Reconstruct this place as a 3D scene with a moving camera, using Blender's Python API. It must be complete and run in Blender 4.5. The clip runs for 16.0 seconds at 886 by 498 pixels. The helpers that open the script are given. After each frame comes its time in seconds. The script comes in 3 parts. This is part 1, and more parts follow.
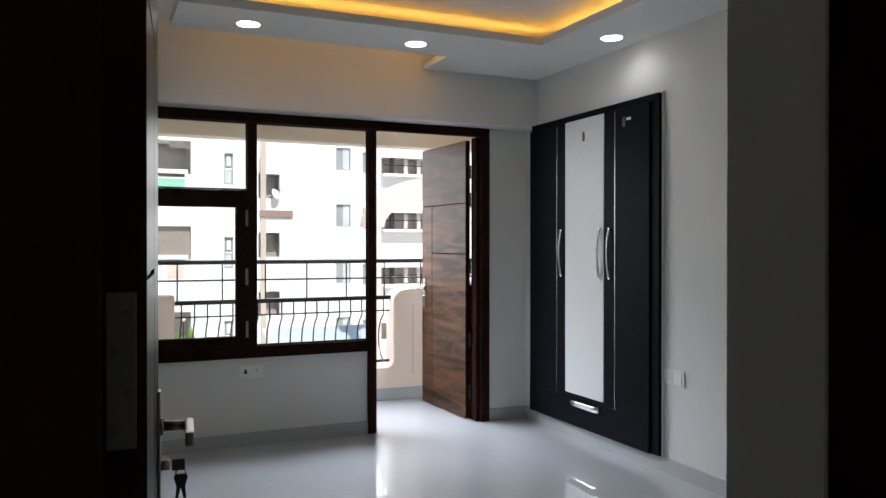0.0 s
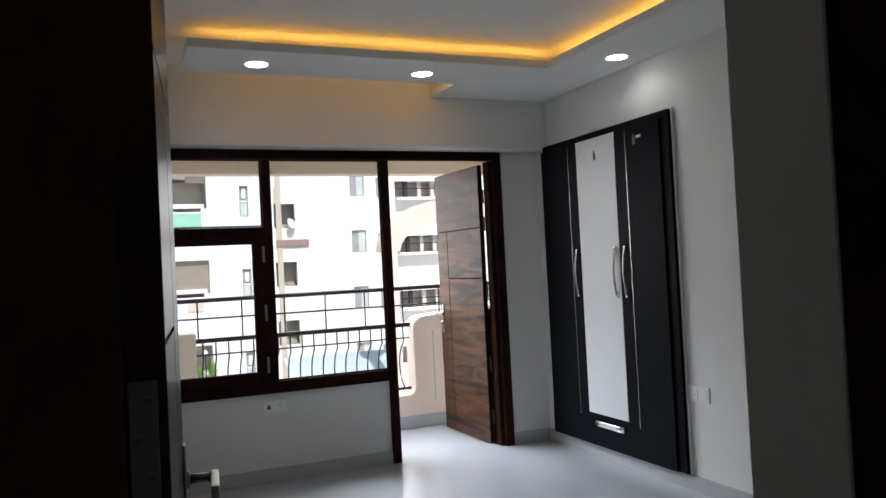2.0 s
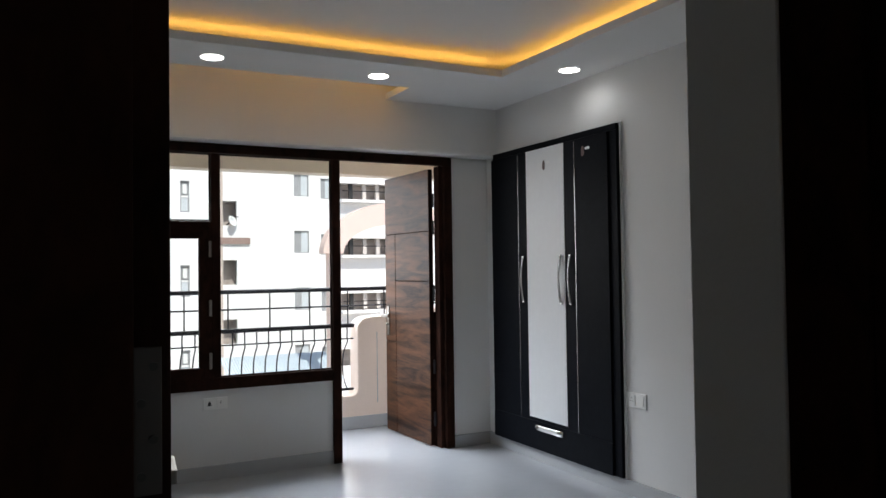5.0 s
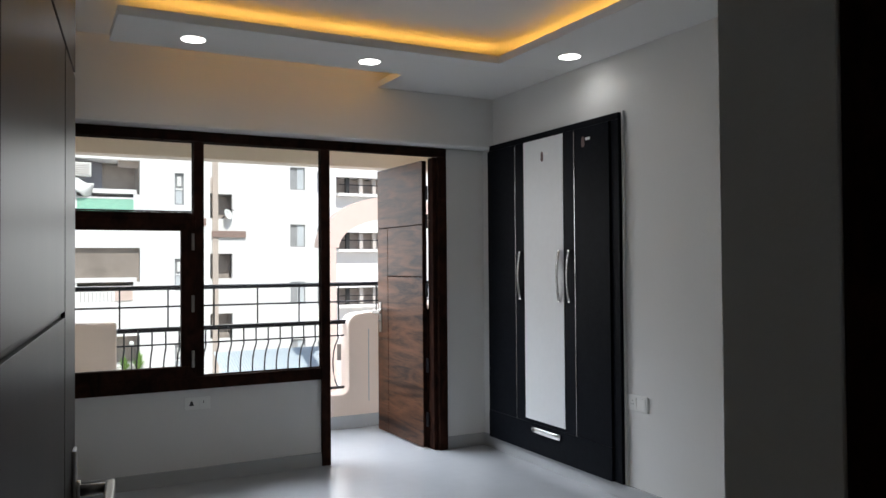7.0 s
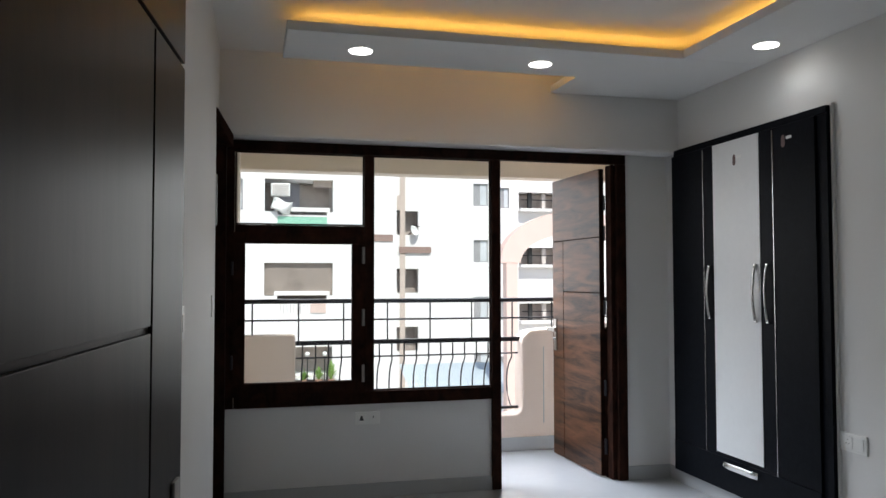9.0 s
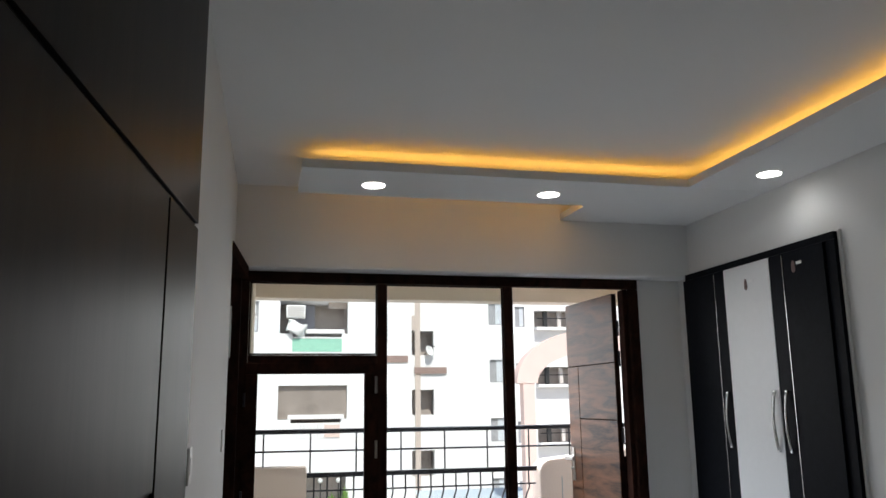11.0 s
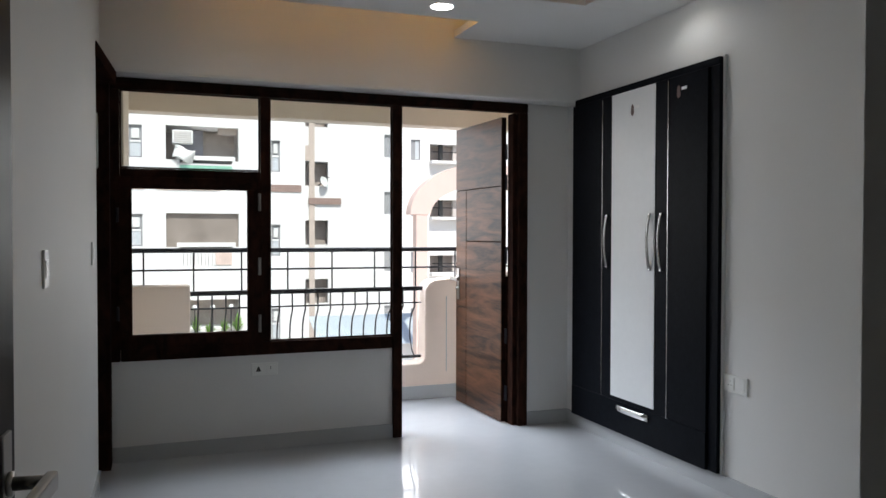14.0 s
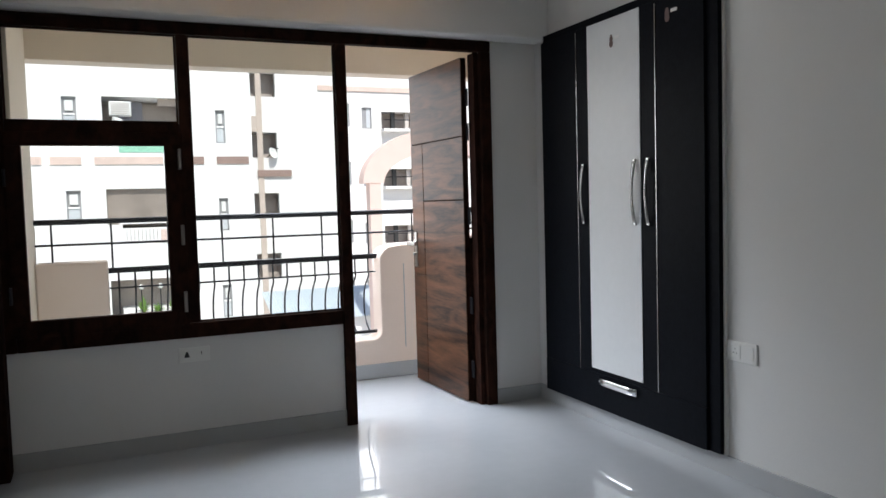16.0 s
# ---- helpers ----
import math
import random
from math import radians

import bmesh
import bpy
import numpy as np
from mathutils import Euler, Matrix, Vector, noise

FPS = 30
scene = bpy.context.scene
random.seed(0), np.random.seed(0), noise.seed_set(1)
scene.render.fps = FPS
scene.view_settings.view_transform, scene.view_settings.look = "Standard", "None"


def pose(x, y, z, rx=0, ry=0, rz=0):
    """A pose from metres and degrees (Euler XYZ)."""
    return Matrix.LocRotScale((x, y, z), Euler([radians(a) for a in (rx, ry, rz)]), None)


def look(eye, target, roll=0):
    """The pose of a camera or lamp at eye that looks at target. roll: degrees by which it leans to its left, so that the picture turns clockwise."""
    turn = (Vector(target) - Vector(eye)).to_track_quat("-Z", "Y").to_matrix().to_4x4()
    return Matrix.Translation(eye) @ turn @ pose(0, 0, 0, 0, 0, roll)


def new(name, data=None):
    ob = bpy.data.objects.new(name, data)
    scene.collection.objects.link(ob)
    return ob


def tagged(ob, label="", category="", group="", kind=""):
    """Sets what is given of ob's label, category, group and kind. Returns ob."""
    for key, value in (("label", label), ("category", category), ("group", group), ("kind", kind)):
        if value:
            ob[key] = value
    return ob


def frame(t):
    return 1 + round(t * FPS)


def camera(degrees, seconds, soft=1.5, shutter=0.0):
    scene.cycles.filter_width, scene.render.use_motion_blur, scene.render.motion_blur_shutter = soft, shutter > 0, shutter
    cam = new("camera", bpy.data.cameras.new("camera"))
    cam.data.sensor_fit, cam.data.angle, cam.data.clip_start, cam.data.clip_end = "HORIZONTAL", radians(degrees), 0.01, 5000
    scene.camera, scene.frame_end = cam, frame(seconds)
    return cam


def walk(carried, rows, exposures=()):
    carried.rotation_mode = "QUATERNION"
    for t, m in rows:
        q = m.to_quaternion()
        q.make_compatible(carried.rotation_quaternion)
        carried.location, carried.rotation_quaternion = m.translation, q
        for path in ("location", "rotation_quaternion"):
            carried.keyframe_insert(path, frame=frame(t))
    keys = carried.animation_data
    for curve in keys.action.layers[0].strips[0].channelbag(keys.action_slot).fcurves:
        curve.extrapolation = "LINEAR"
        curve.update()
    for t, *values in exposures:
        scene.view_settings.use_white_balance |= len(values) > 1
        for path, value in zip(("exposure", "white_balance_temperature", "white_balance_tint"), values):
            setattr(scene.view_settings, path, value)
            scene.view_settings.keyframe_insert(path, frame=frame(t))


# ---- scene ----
cam = camera(59.3, 16.0)
PATH = [
    (0, (-0.251, -0.576, 1.27), (0.568, 1.248, 1.26), 0.0),
    (0.5, (-0.25, -0.588, 1.289), (0.535, 1.252, 1.298), -1.8),
    (1, (-0.251, -0.584, 1.299), (0.509, 1.266, 1.319), -2.1),
    (1.5, (-0.252, -0.589, 1.302), (0.53, 1.251, 1.34), -2.5),
    (2, (-0.249, -0.588, 1.31), (0.532, 1.253, 1.353), -2.9),
    (2.5, (-0.238, -0.556, 1.303), (0.566, 1.275, 1.35), -3.0),
    (3, (-0.24, -0.574, 1.297), (0.568, 1.254, 1.358), -1.7),
    (3.5, (-0.245, -0.589, 1.305), (0.562, 1.239, 1.376), -2.2),
    (4, (-0.233, -0.573, 1.297), (0.588, 1.25, 1.354), -1.2),
    (4.5, (-0.238, -0.583, 1.29), (0.583, 1.241, 1.326), -0.6),
    (5, (-0.305, -0.61, 1.293), (0.61, 1.168, 1.345), -0.8),
    (7.3, (-0.148, -0.391, 1.297), (0.772, 1.384, 1.332), -0.4),
    (7.5, (-0.117, -0.361, 1.31), (0.778, 1.427, 1.338), -0.4),
    (8, (-0.048, -0.307, 1.29), (0.675, 1.558, 1.33), -0.2),
    (8.5, (-0.007, -0.256, 1.288), (0.57, 1.658, 1.326), -0.0),
    (9, (-0.031, -0.233, 1.289), (0.451, 1.707, 1.37), -0.1),
    (11.5, (-0.018, -0.259, 1.348), (0.42, 1.648, 1.764), -0.8),
    (12, (-0.038, -0.255, 1.332), (0.511, 1.624, 1.746), -0.3),
    (12.5, (-0.002, -0.246, 1.324), (0.645, 1.617, 1.658), -0.1),
    (13, (0.016, -0.236, 1.322), (0.712, 1.628, 1.53), 0.1),
    (13.5, (0.041, -0.228, 1.286), (0.739, 1.646, 1.336), -0.1),
    (14, (0.053, -0.183, 1.264), (0.751, 1.691, 1.223), 0.1),
    (14.5, (0.124, -0.043, 1.215), (0.792, 1.841, 1.173), 1.1),
    (15, (0.204, 0.074, 1.218), (0.883, 1.955, 1.193), 0.1),
    (15.5, (0.239, 0.204, 1.207), (0.973, 2.063, 1.142), -0.7),
    (16, (0.262, 0.379, 1.193), (1.063, 2.207, 1.074), -1.6),
]
EXPOSURES = [(0.0, 0.2), (0.5, 0.12), (2.0, 0.1), (3.5, 0.0), (16.0, 0.0)]
walk(cam, [(t, look(eye, target, roll)) for t, eye, target, roll in PATH], EXPOSURES)

# ---- light ----
world = bpy.data.worlds.new("world")
scene.world = world
world.use_nodes = True
wn, wl = world.node_tree.nodes, world.node_tree.links
sky = wn.new("ShaderNodeTexSky")
sky.sky_type, sky.sun_disc = "NISHITA", False
sky.sun_elevation, sky.sun_rotation = radians(52), radians(182)
wn["Background"].inputs["Strength"].default_value = 0.15
wl.new(sky.outputs["Color"], wn["Background"].inputs["Color"])


def lamp(name, kind, m, power, color, **settings):
    data = bpy.data.lights.new(name, kind)
    data.energy, data.color = power, color
    if kind == "AREA":
        data.shape, data.spread = "RECTANGLE", radians(settings.get("spread", 180))
        data.size, data.size_y = settings["size"]
    if kind == "SUN":
        data.angle = radians(settings["angle"])
    if kind == "SPOT":
        data.spot_size, data.spot_blend, data.shadow_soft_size = radians(settings["cone"]), 0.6, 0.035
    ob = new(name, data)
    ob.matrix_world = m
    return ob


lamp("sun", "SUN", look((0, 0, 30), (0.8, 20.5, 4.0)), 4.4, (1.0, 0.97, 0.93), angle=0.5)
lamp("balcony_daylight", "AREA", look((1.35, 5.80, 1.5), (1.85, 4.6, 0.6)), 19.5, (0.97, 0.97, 1.0), size=(2.4, 1.5), spread=130)
lamp("balcony_skylight", "AREA", look((1.3, 5.52, 1.82), (1.85, 4.52, 0.22)), 33.0, (0.80, 0.88, 1.0), size=(2.5, 0.55), spread=80)
COVE = (1.0, 0.50, 0.09)

# ---- materials ----


def material(name, color, rough=0.5, metal=0.0, vary=0.06, scale=6.0, grain=0.0, grain_scale=60.0, bump=0.0, bump_scale=80.0, **more):
    m = bpy.data.materials.new(name)
    m.use_nodes = True
    n, l = m.node_tree.nodes, m.node_tree.links
    b = n["Principled BSDF"]
    b.inputs["Roughness"].default_value, b.inputs["Metallic"].default_value = rough, metal
    for key, value in more.items():
        b.inputs[key.replace("_", " ")].default_value = value
    tc = n.new("ShaderNodeTexCoord")
    big, small = n.new("ShaderNodeTexNoise"), n.new("ShaderNodeTexNoise")
    big.inputs["Scale"].default_value, small.inputs["Scale"].default_value = scale, grain_scale
    big.inputs["Detail"].default_value = small.inputs["Detail"].default_value = 4
    for t in (big, small):
        l.new(tc.outputs["Object"], t.inputs["Vector"])
    mix = n.new("ShaderNodeMix")
    mix.data_type, mix.blend_type = "RGBA", "MIX"
    mix.inputs["A"].default_value = (*[c * (1 - vary) for c in color], 1)
    mix.inputs["B"].default_value = (*[min(1, c * (1 + vary)) for c in color], 1)
    add = n.new("ShaderNodeMath")
    add.operation = "MULTIPLY_ADD"
    l.new(small.outputs["Fac"], add.inputs[0])
    add.inputs[1].default_value = grain
    l.new(big.outputs["Fac"], add.inputs[2])
    l.new(add.outputs["Value"], mix.inputs["Factor"])
    l.new(mix.outputs["Result"], b.inputs["Base Color"])
    if bump:
        rough_noise, bp = n.new("ShaderNodeTexNoise"), n.new("ShaderNodeBump")
        rough_noise.inputs["Scale"].default_value = bump_scale
        l.new(tc.outputs["Object"], rough_noise.inputs["Vector"])
        bp.inputs["Strength"].default_value, bp.inputs["Distance"].default_value = bump, 0.01
        l.new(rough_noise.outputs["Fac"], bp.inputs["Height"])
        l.new(bp.outputs["Normal"], b.inputs["Normal"])
    return m


def wood(name, dark, light, rough, stretch, scale=3.0, coat=0.0, relief=0.12, ior=1.35):
    m = bpy.data.materials.new(name)
    m.use_nodes = True
    n, l = m.node_tree.nodes, m.node_tree.links
    b = n["Principled BSDF"]
    b.inputs["Roughness"].default_value = rough
    b.inputs["IOR"].default_value = ior
    b.inputs["Coat Weight"].default_value, b.inputs["Coat Roughness"].default_value = coat, 0.15
    tc, mp = n.new("ShaderNodeTexCoord"), n.new("ShaderNodeMapping")
    mp.inputs["Scale"].default_value = stretch
    l.new(tc.outputs["Object"], mp.inputs["Vector"])
    big, fine = n.new("ShaderNodeTexNoise"), n.new("ShaderNodeTexNoise")
    big.inputs["Scale"].default_value, big.inputs["Detail"].default_value, big.inputs["Distortion"].default_value = scale, 6, 1.2
    fine.inputs["Scale"].default_value, fine.inputs["Detail"].default_value = scale * 9, 3
    l.new(mp.outputs["Vector"], big.inputs["Vector"]), l.new(mp.outputs["Vector"], fine.inputs["Vector"])
    add = n.new("ShaderNodeMath")
    add.operation = "MULTIPLY_ADD"
    l.new(fine.outputs["Fac"], add.inputs[0])
    add.inputs[1].default_value = 0.25
    l.new(big.outputs["Fac"], add.inputs[2])
    ramp = n.new("ShaderNodeValToRGB")
    ramp.color_ramp.elements[0].position, ramp.color_ramp.elements[0].color = 0.45, (*dark, 1)
    ramp.color_ramp.elements[1].position, ramp.color_ramp.elements[1].color = 0.8, (*light, 1)
    l.new(add.outputs["Value"], ramp.inputs["Fac"])
    l.new(ramp.outputs["Color"], b.inputs["Base Color"])
    bp = n.new("ShaderNodeBump")
    bp.inputs["Strength"].default_value, bp.inputs["Distance"].default_value = relief, 0.003
    l.new(fine.outputs["Fac"], bp.inputs["Height"])
    l.new(bp.outputs["Normal"], b.inputs["Normal"])
    return m


def glow(name, color, strength):
    m = bpy.data.materials.new(name)
    m.use_nodes = True
    b = m.node_tree.nodes["Principled BSDF"]
    b.inputs["Base Color"].default_value = (*color, 1)
    b.inputs["Emission Color"].default_value, b.inputs["Emission Strength"].default_value = (*color, 1), strength
    return m


WALL = material("wall_paint", (0.71, 0.705, 0.685), 0.65, vary=0.045, scale=1.3, grain=0.3, bump=0.06, bump_scale=120)
CEIL = material("ceiling_paint", (0.76, 0.76, 0.745), 0.7, vary=0.02, scale=1.2, bump=0.03)
FLOOR = material("polished_tile", (0.45, 0.465, 0.48), 0.33, vary=0.09, scale=2.2, grain=0.5, grain_scale=14, bump=0.012, bump_scale=3, Coat_Weight=1.0, Coat_Roughness=0.02, Coat_IOR=1.6, Specular_IOR_Level=0.3)
SKIRT = material("skirting_tile", (0.45, 0.46, 0.465), 0.12, vary=0.06, scale=4)
FRAME = wood("frame_wood", (0.013, 0.0075, 0.006), (0.034, 0.015, 0.0105), 0.6, (2, 2, 1.2), 5.0, 0.0, 0.1, 1.05)
LEAF = wood("veneer", (0.012, 0.006, 0.004), (0.11, 0.048, 0.024), 0.36, (0.8, 0.8, 5.5), 2.4, 0.0, 0.03, 1.24)
DARKLEAF = wood("dark_veneer", (0.008, 0.006, 0.005), (0.019, 0.014, 0.012), 0.34, (6.0, 6.0, 0.8), 2.0, 0.0, 0.02, 1.14)
BLACK = material("black_laminate", (0.0055, 0.0065, 0.009), 0.45, vary=0.35, scale=30, grain=0.4, bump=0.05, IOR=1.11)
FROST = material("white_laminate", (0.72, 0.73, 0.725), 0.4, vary=0.03, scale=25, grain=0.5)
CHROME = material("brushed_steel", (0.6, 0.6, 0.59), 0.14, 1.0, vary=0.05)
STEEL = material("dull_steel", (0.42, 0.42, 0.41), 0.22, 1.0, vary=0.1)
NICKEL = material("satin_nickel", (0.34, 0.325, 0.30), 0.32, 1.0, vary=0.08, scale=12)
GUNMETAL = material("grey_steel", (0.1, 0.095, 0.09), 0.55, 0.9, vary=0.1)
IRON = material("dark_iron", (0.03, 0.03, 0.035), 0.4, 0.5, vary=0.2)
PLASTIC = material("white_plastic", (0.8, 0.8, 0.78), 0.3, vary=0.02)
PLATE = material("switch_plastic", (0.80, 0.80, 0.77), 0.35, vary=0.03)
DARKPART = material("dark_plastic", (0.03, 0.03, 0.03), 0.4)
CREAM = material("cream_render", (0.82, 0.71, 0.58), 0.8, vary=0.06, scale=3, grain=0.3, bump=0.15)
PEACH = material("peach_render", (0.86, 0.71, 0.61), 0.8, vary=0.05, scale=3, grain=0.3, bump=0.15)
PINK = material("pink_render", (0.78, 0.6, 0.53), 0.85, vary=0.06, scale=2, grain=0.3, bump=0.15)
FACADE = material("white_render", (0.86, 0.845, 0.83), 0.85, vary=0.04, scale=0.6, grain=0.4, bump=0.1)
DISC = glow("led_disc", (1.0, 0.98, 0.95), 9.0)
STRIP = glow("led_strip", COVE, 5.0)
GLASS = bpy.data.materials.new("window_glass")
GLASS.use_nodes = True
gn, gl = GLASS.node_tree.nodes, GLASS.node_tree.links
clear, shine, blend, fres = gn.new("ShaderNodeBsdfTransparent"), gn.new("ShaderNodeBsdfGlossy"), gn.new("ShaderNodeMixShader"), gn.new("ShaderNodeFresnel")
clear.inputs["Color"].default_value, shine.inputs["Roughness"].default_value, fres.inputs["IOR"].default_value = (0.95, 0.97, 0.96, 1), 0.01, 1.35
gl.new(fres.outputs["Fac"], blend.inputs["Fac"]), gl.new(clear.outputs["BSDF"], blend.inputs[1]), gl.new(shine.outputs["BSDF"], blend.inputs[2])
gl.new(blend.outputs["Shader"], gn["Material Output"].inputs["Surface"])

# ---- mesh helpers ----


def slab(x0, x1, y0, y1, z0, z1, bevel=0.0, bm=None):
    """A block, in a new or a given bmesh, its edges rounded by bevel."""
    own = bmesh.new()
    bmesh.ops.create_cube(own, size=1.0)
    for v in own.verts:
        v.co = Vector((x0 + (v.co.x + 0.5) * (x1 - x0), y0 + (v.co.y + 0.5) * (y1 - y0), z0 + (v.co.z + 0.5) * (z1 - z0)))
    if bevel:
        bmesh.ops.bevel(own, geom=own.edges[:], offset=bevel, segments=2, affect="EDGES", profile=0.6)
    if bm is None:
        return own
    keep = bpy.data.meshes.new("tmp")
    own.to_mesh(keep)
    own.free()
    bm.from_mesh(keep)
    bpy.data.meshes.remove(keep)
    return bm


def tube(points, radius, sides=8, bm=None):
    """A round bar along points."""
    bm = bm or bmesh.new()
    rings = []
    pts = [Vector(p) for p in points]
    for i, p in enumerate(pts):
        way = (pts[min(i + 1, len(pts) - 1)] - pts[max(i - 1, 0)]).normalized()
        side = way.cross(Vector((0, 0, 1)) if abs(way.z) < 0.9 else Vector((0, 1, 0))).normalized()
        up = side.cross(way)
        rings.append([bm.verts.new(p + radius * (math.cos(a) * side + math.sin(a) * up)) for a in (2 * math.pi * k / sides for k in range(sides))])
    for a, b in zip(rings, rings[1:]):
        for k in range(sides):
            bm.faces.new((a[k], a[(k + 1) % sides], b[(k + 1) % sides], b[k]))
    bm.faces.new(rings[0][::-1]), bm.faces.new(rings[-1])
    bmesh.ops.recalc_face_normals(bm, faces=bm.faces[:])
    return bm


def disc(r, z0, z1, segments=32, bm=None):
    bm = bm or bmesh.new()
    bmesh.ops.create_cone(bm, cap_ends=True, segments=segments, radius1=r, radius2=r, depth=z1 - z0, matrix=Matrix.Translation((0, 0, (z0 + z1) / 2)))
    return bm


def prism(outline, y0, y1):
    """A flat outline of (x, z) pushed out from y0 to y1."""
    bm = bmesh.new()
    front = bm.faces.new([bm.verts.new((x, y0, z)) for x, z in outline])
    out = bmesh.ops.extrude_face_region(bm, geom=[front])
    bmesh.ops.translate(bm, verts=[g for g in out["geom"] if isinstance(g, bmesh.types.BMVert)], vec=(0, y1 - y0, 0))
    bmesh.ops.recalc_face_normals(bm, faces=bm.faces[:])
    return bm


def part(name, bm, mat, parent=None, label="", smooth=False):
    me = bpy.data.meshes.new(name)
    bm.to_mesh(me)
    bm.free()
    me.materials.append(mat)
    if smooth:
        for p in me.polygons:
            p.use_smooth = True
    ob = new(name, me)
    ob.parent = parent
    if label:
        ob["label"] = label
    return ob


def thing(name, m, label, category, group="", kind=""):
    ob = new(name)
    ob.matrix_world = m
    return tagged(ob, label, category, group, kind)


def structure(name, bm, mat, label, category):
    return tagged(part(name, bm, mat), label, category, kind="structure")


# ---- the room ----
XL, XR, YN, YF, ZC, ZD = -0.235, 2.66, 0.286, 4.42, 2.595, 2.455
FX0, FX1, FY, FTOP = -0.21, 2.352, 4.40, 2.107

structure("floor", slab(XL - 0.2, XR + 0.2, 0.0, 4.56, -0.1, 0.0), FLOOR, "pale grey polished tile floor of the room", "floor")
structure("ceiling", slab(XL - 0.2, XR + 0.2, 0.0, 4.6, ZC, ZC + 0.15), CEIL, "white painted plaster ceiling", "ceiling")
structure("wall_east", slab(XR, XR + 0.2, 0.0, 4.6, 0, ZC), WALL, "white painted wall beside the wardrobe", "wall")


def west(y):
    """The west wall leans in a little towards the window."""
    return XL - 0.008 + 0.0125 * (y - 1.12)


bm = slab(XL - 0.2, XL, 1.12, 4.0, 0, ZC)
slab(XL - 0.2, XL, 4.0, 4.6, 2.2, ZC, 0, bm)
for v in bm.verts:
    if v.co.x > XL - 0.01:
        v.co.x = west(v.co.y)
structure("wall_west", bm, WALL, "white painted wall with two light switches", "wall")
structure("wall_niche", slab(XL - 0.2, XL - 0.09, 4.0, 4.6, 0, 2.2), WALL, "shaded wall of the narrow niche by the window", "wall")
structure("wall_recess", slab(XL - 0.2, XL - 0.06, YN, 1.12, 0, ZC), WALL, "white painted wall behind the entrance door", "wall")
structure("wall_south", slab(0.635, XR, 0.0, YN, 0, ZC, 0.004), WALL, "white painted wall beside the entrance", "wall")
structure("wall_over_entrance", slab(XL - 0.2, 0.635, 0.0, YN, 2.12, ZC), WALL, "white painted wall over the entrance", "wall")
structure("wall_entrance_side", slab(XL - 0.2, -0.277, 0.0, YN, 0, 2.12), WALL, "white painted wall behind the entrance door", "wall")
structure("wall_north", slab(FX1, XR, YF, 4.6, 0, FTOP + 0.003), WALL, "white painted wall beside the balcony door", "wall")
structure("wall_under_window", slab(XL, 1.47, YF, 4.56, 0, 0.556), WALL, "white painted wall under the window", "wall")
structure("beam", slab(XL - 0.1, XR + 0.1, 4.27, 4.6, FTOP + 0.003, ZC + 0.05, 0.018), WALL, "white painted beam over the window", "beam")
bm = slab(0.128, XR, 3.40, 3.88, ZD, ZD + 0.045, 0.003)
slab(1.78, XR, 3.88, 4.268, ZD + 0.001, ZD + 0.044, 0, bm)
slab(2.178, XR, YN, 3.40, ZD, ZD + 0.045, 0.003, bm)
structure("ceiling_drop", bm, CEIL, "white dropped ceiling band with hidden warm lighting", "ceiling")
structure("baseboard_north", slab(FX1 + 0.002, XR, YF - 0.012, YF, 0, 0.085, 0.002), SKIRT, "pale tile skirting", "baseboard")
structure("baseboard_east", slab(XR - 0.012, XR, YN, YF - 0.012, 0, 0.085, 0.002), SKIRT, "pale tile skirting", "baseboard")
bm = slab(0.0, 0.012, 1.12, 4.0, 0, 0.085)
for v in bm.verts:
    v.co.x += west(v.co.y)
structure("baseboard_west", bm, SKIRT, "pale tile skirting", "baseboard")
structure("baseboard_window", slab(-0.162, 1.436, YF - 0.012, YF, 0, 0.085, 0.002), SKIRT, "pale tile skirting", "baseboard")

# the hall behind the camera
structure("hall_floor", slab(-1.4, 1.9, -3.0, 0.0, -0.1, 0.0), FLOOR, "pale grey polished tile floor of the hall", "floor")
structure("hall_ceiling", slab(-1.4, 1.9, -3.0, 0.0, ZC, ZC + 0.15), CEIL, "white painted ceiling of the hall", "ceiling")
# unseen walls; their cream colour is chosen to warm light bounced to the entrance
structure("hall_wall_west", slab(-1.6, -1.4, -3.0, 0.0, 0, ZC), CREAM, "unseen hall wall, cream to warm the bounced light", "wall")
# opening added in the unseen east wall to let sky light reach the entrance
bm = slab(1.9, 2.1, -3.0, -2.8, 0, ZC)
for b in ((-0.8, 0.0, 0, ZC), (-2.8, -0.8, 0, 0.5), (-2.8, -0.8, 2.2, ZC)):
    slab(1.9, 2.1, *b, 0, bm)
structure("hall_wall_east", bm, CREAM, "unseen hall wall, cream to warm the bounced light", "wall")
structure("hall_wall_south", slab(-1.6, 2.1, -3.2, -3.0, 0, ZC), CREAM, "unseen hall wall, cream to warm the bounced light", "wall")
structure("hall_wall_north", slab(-1.4, -0.43, 0.0, 0.1, 0, ZC), CREAM, "unseen hall wall, cream to warm the bounced light", "wall")

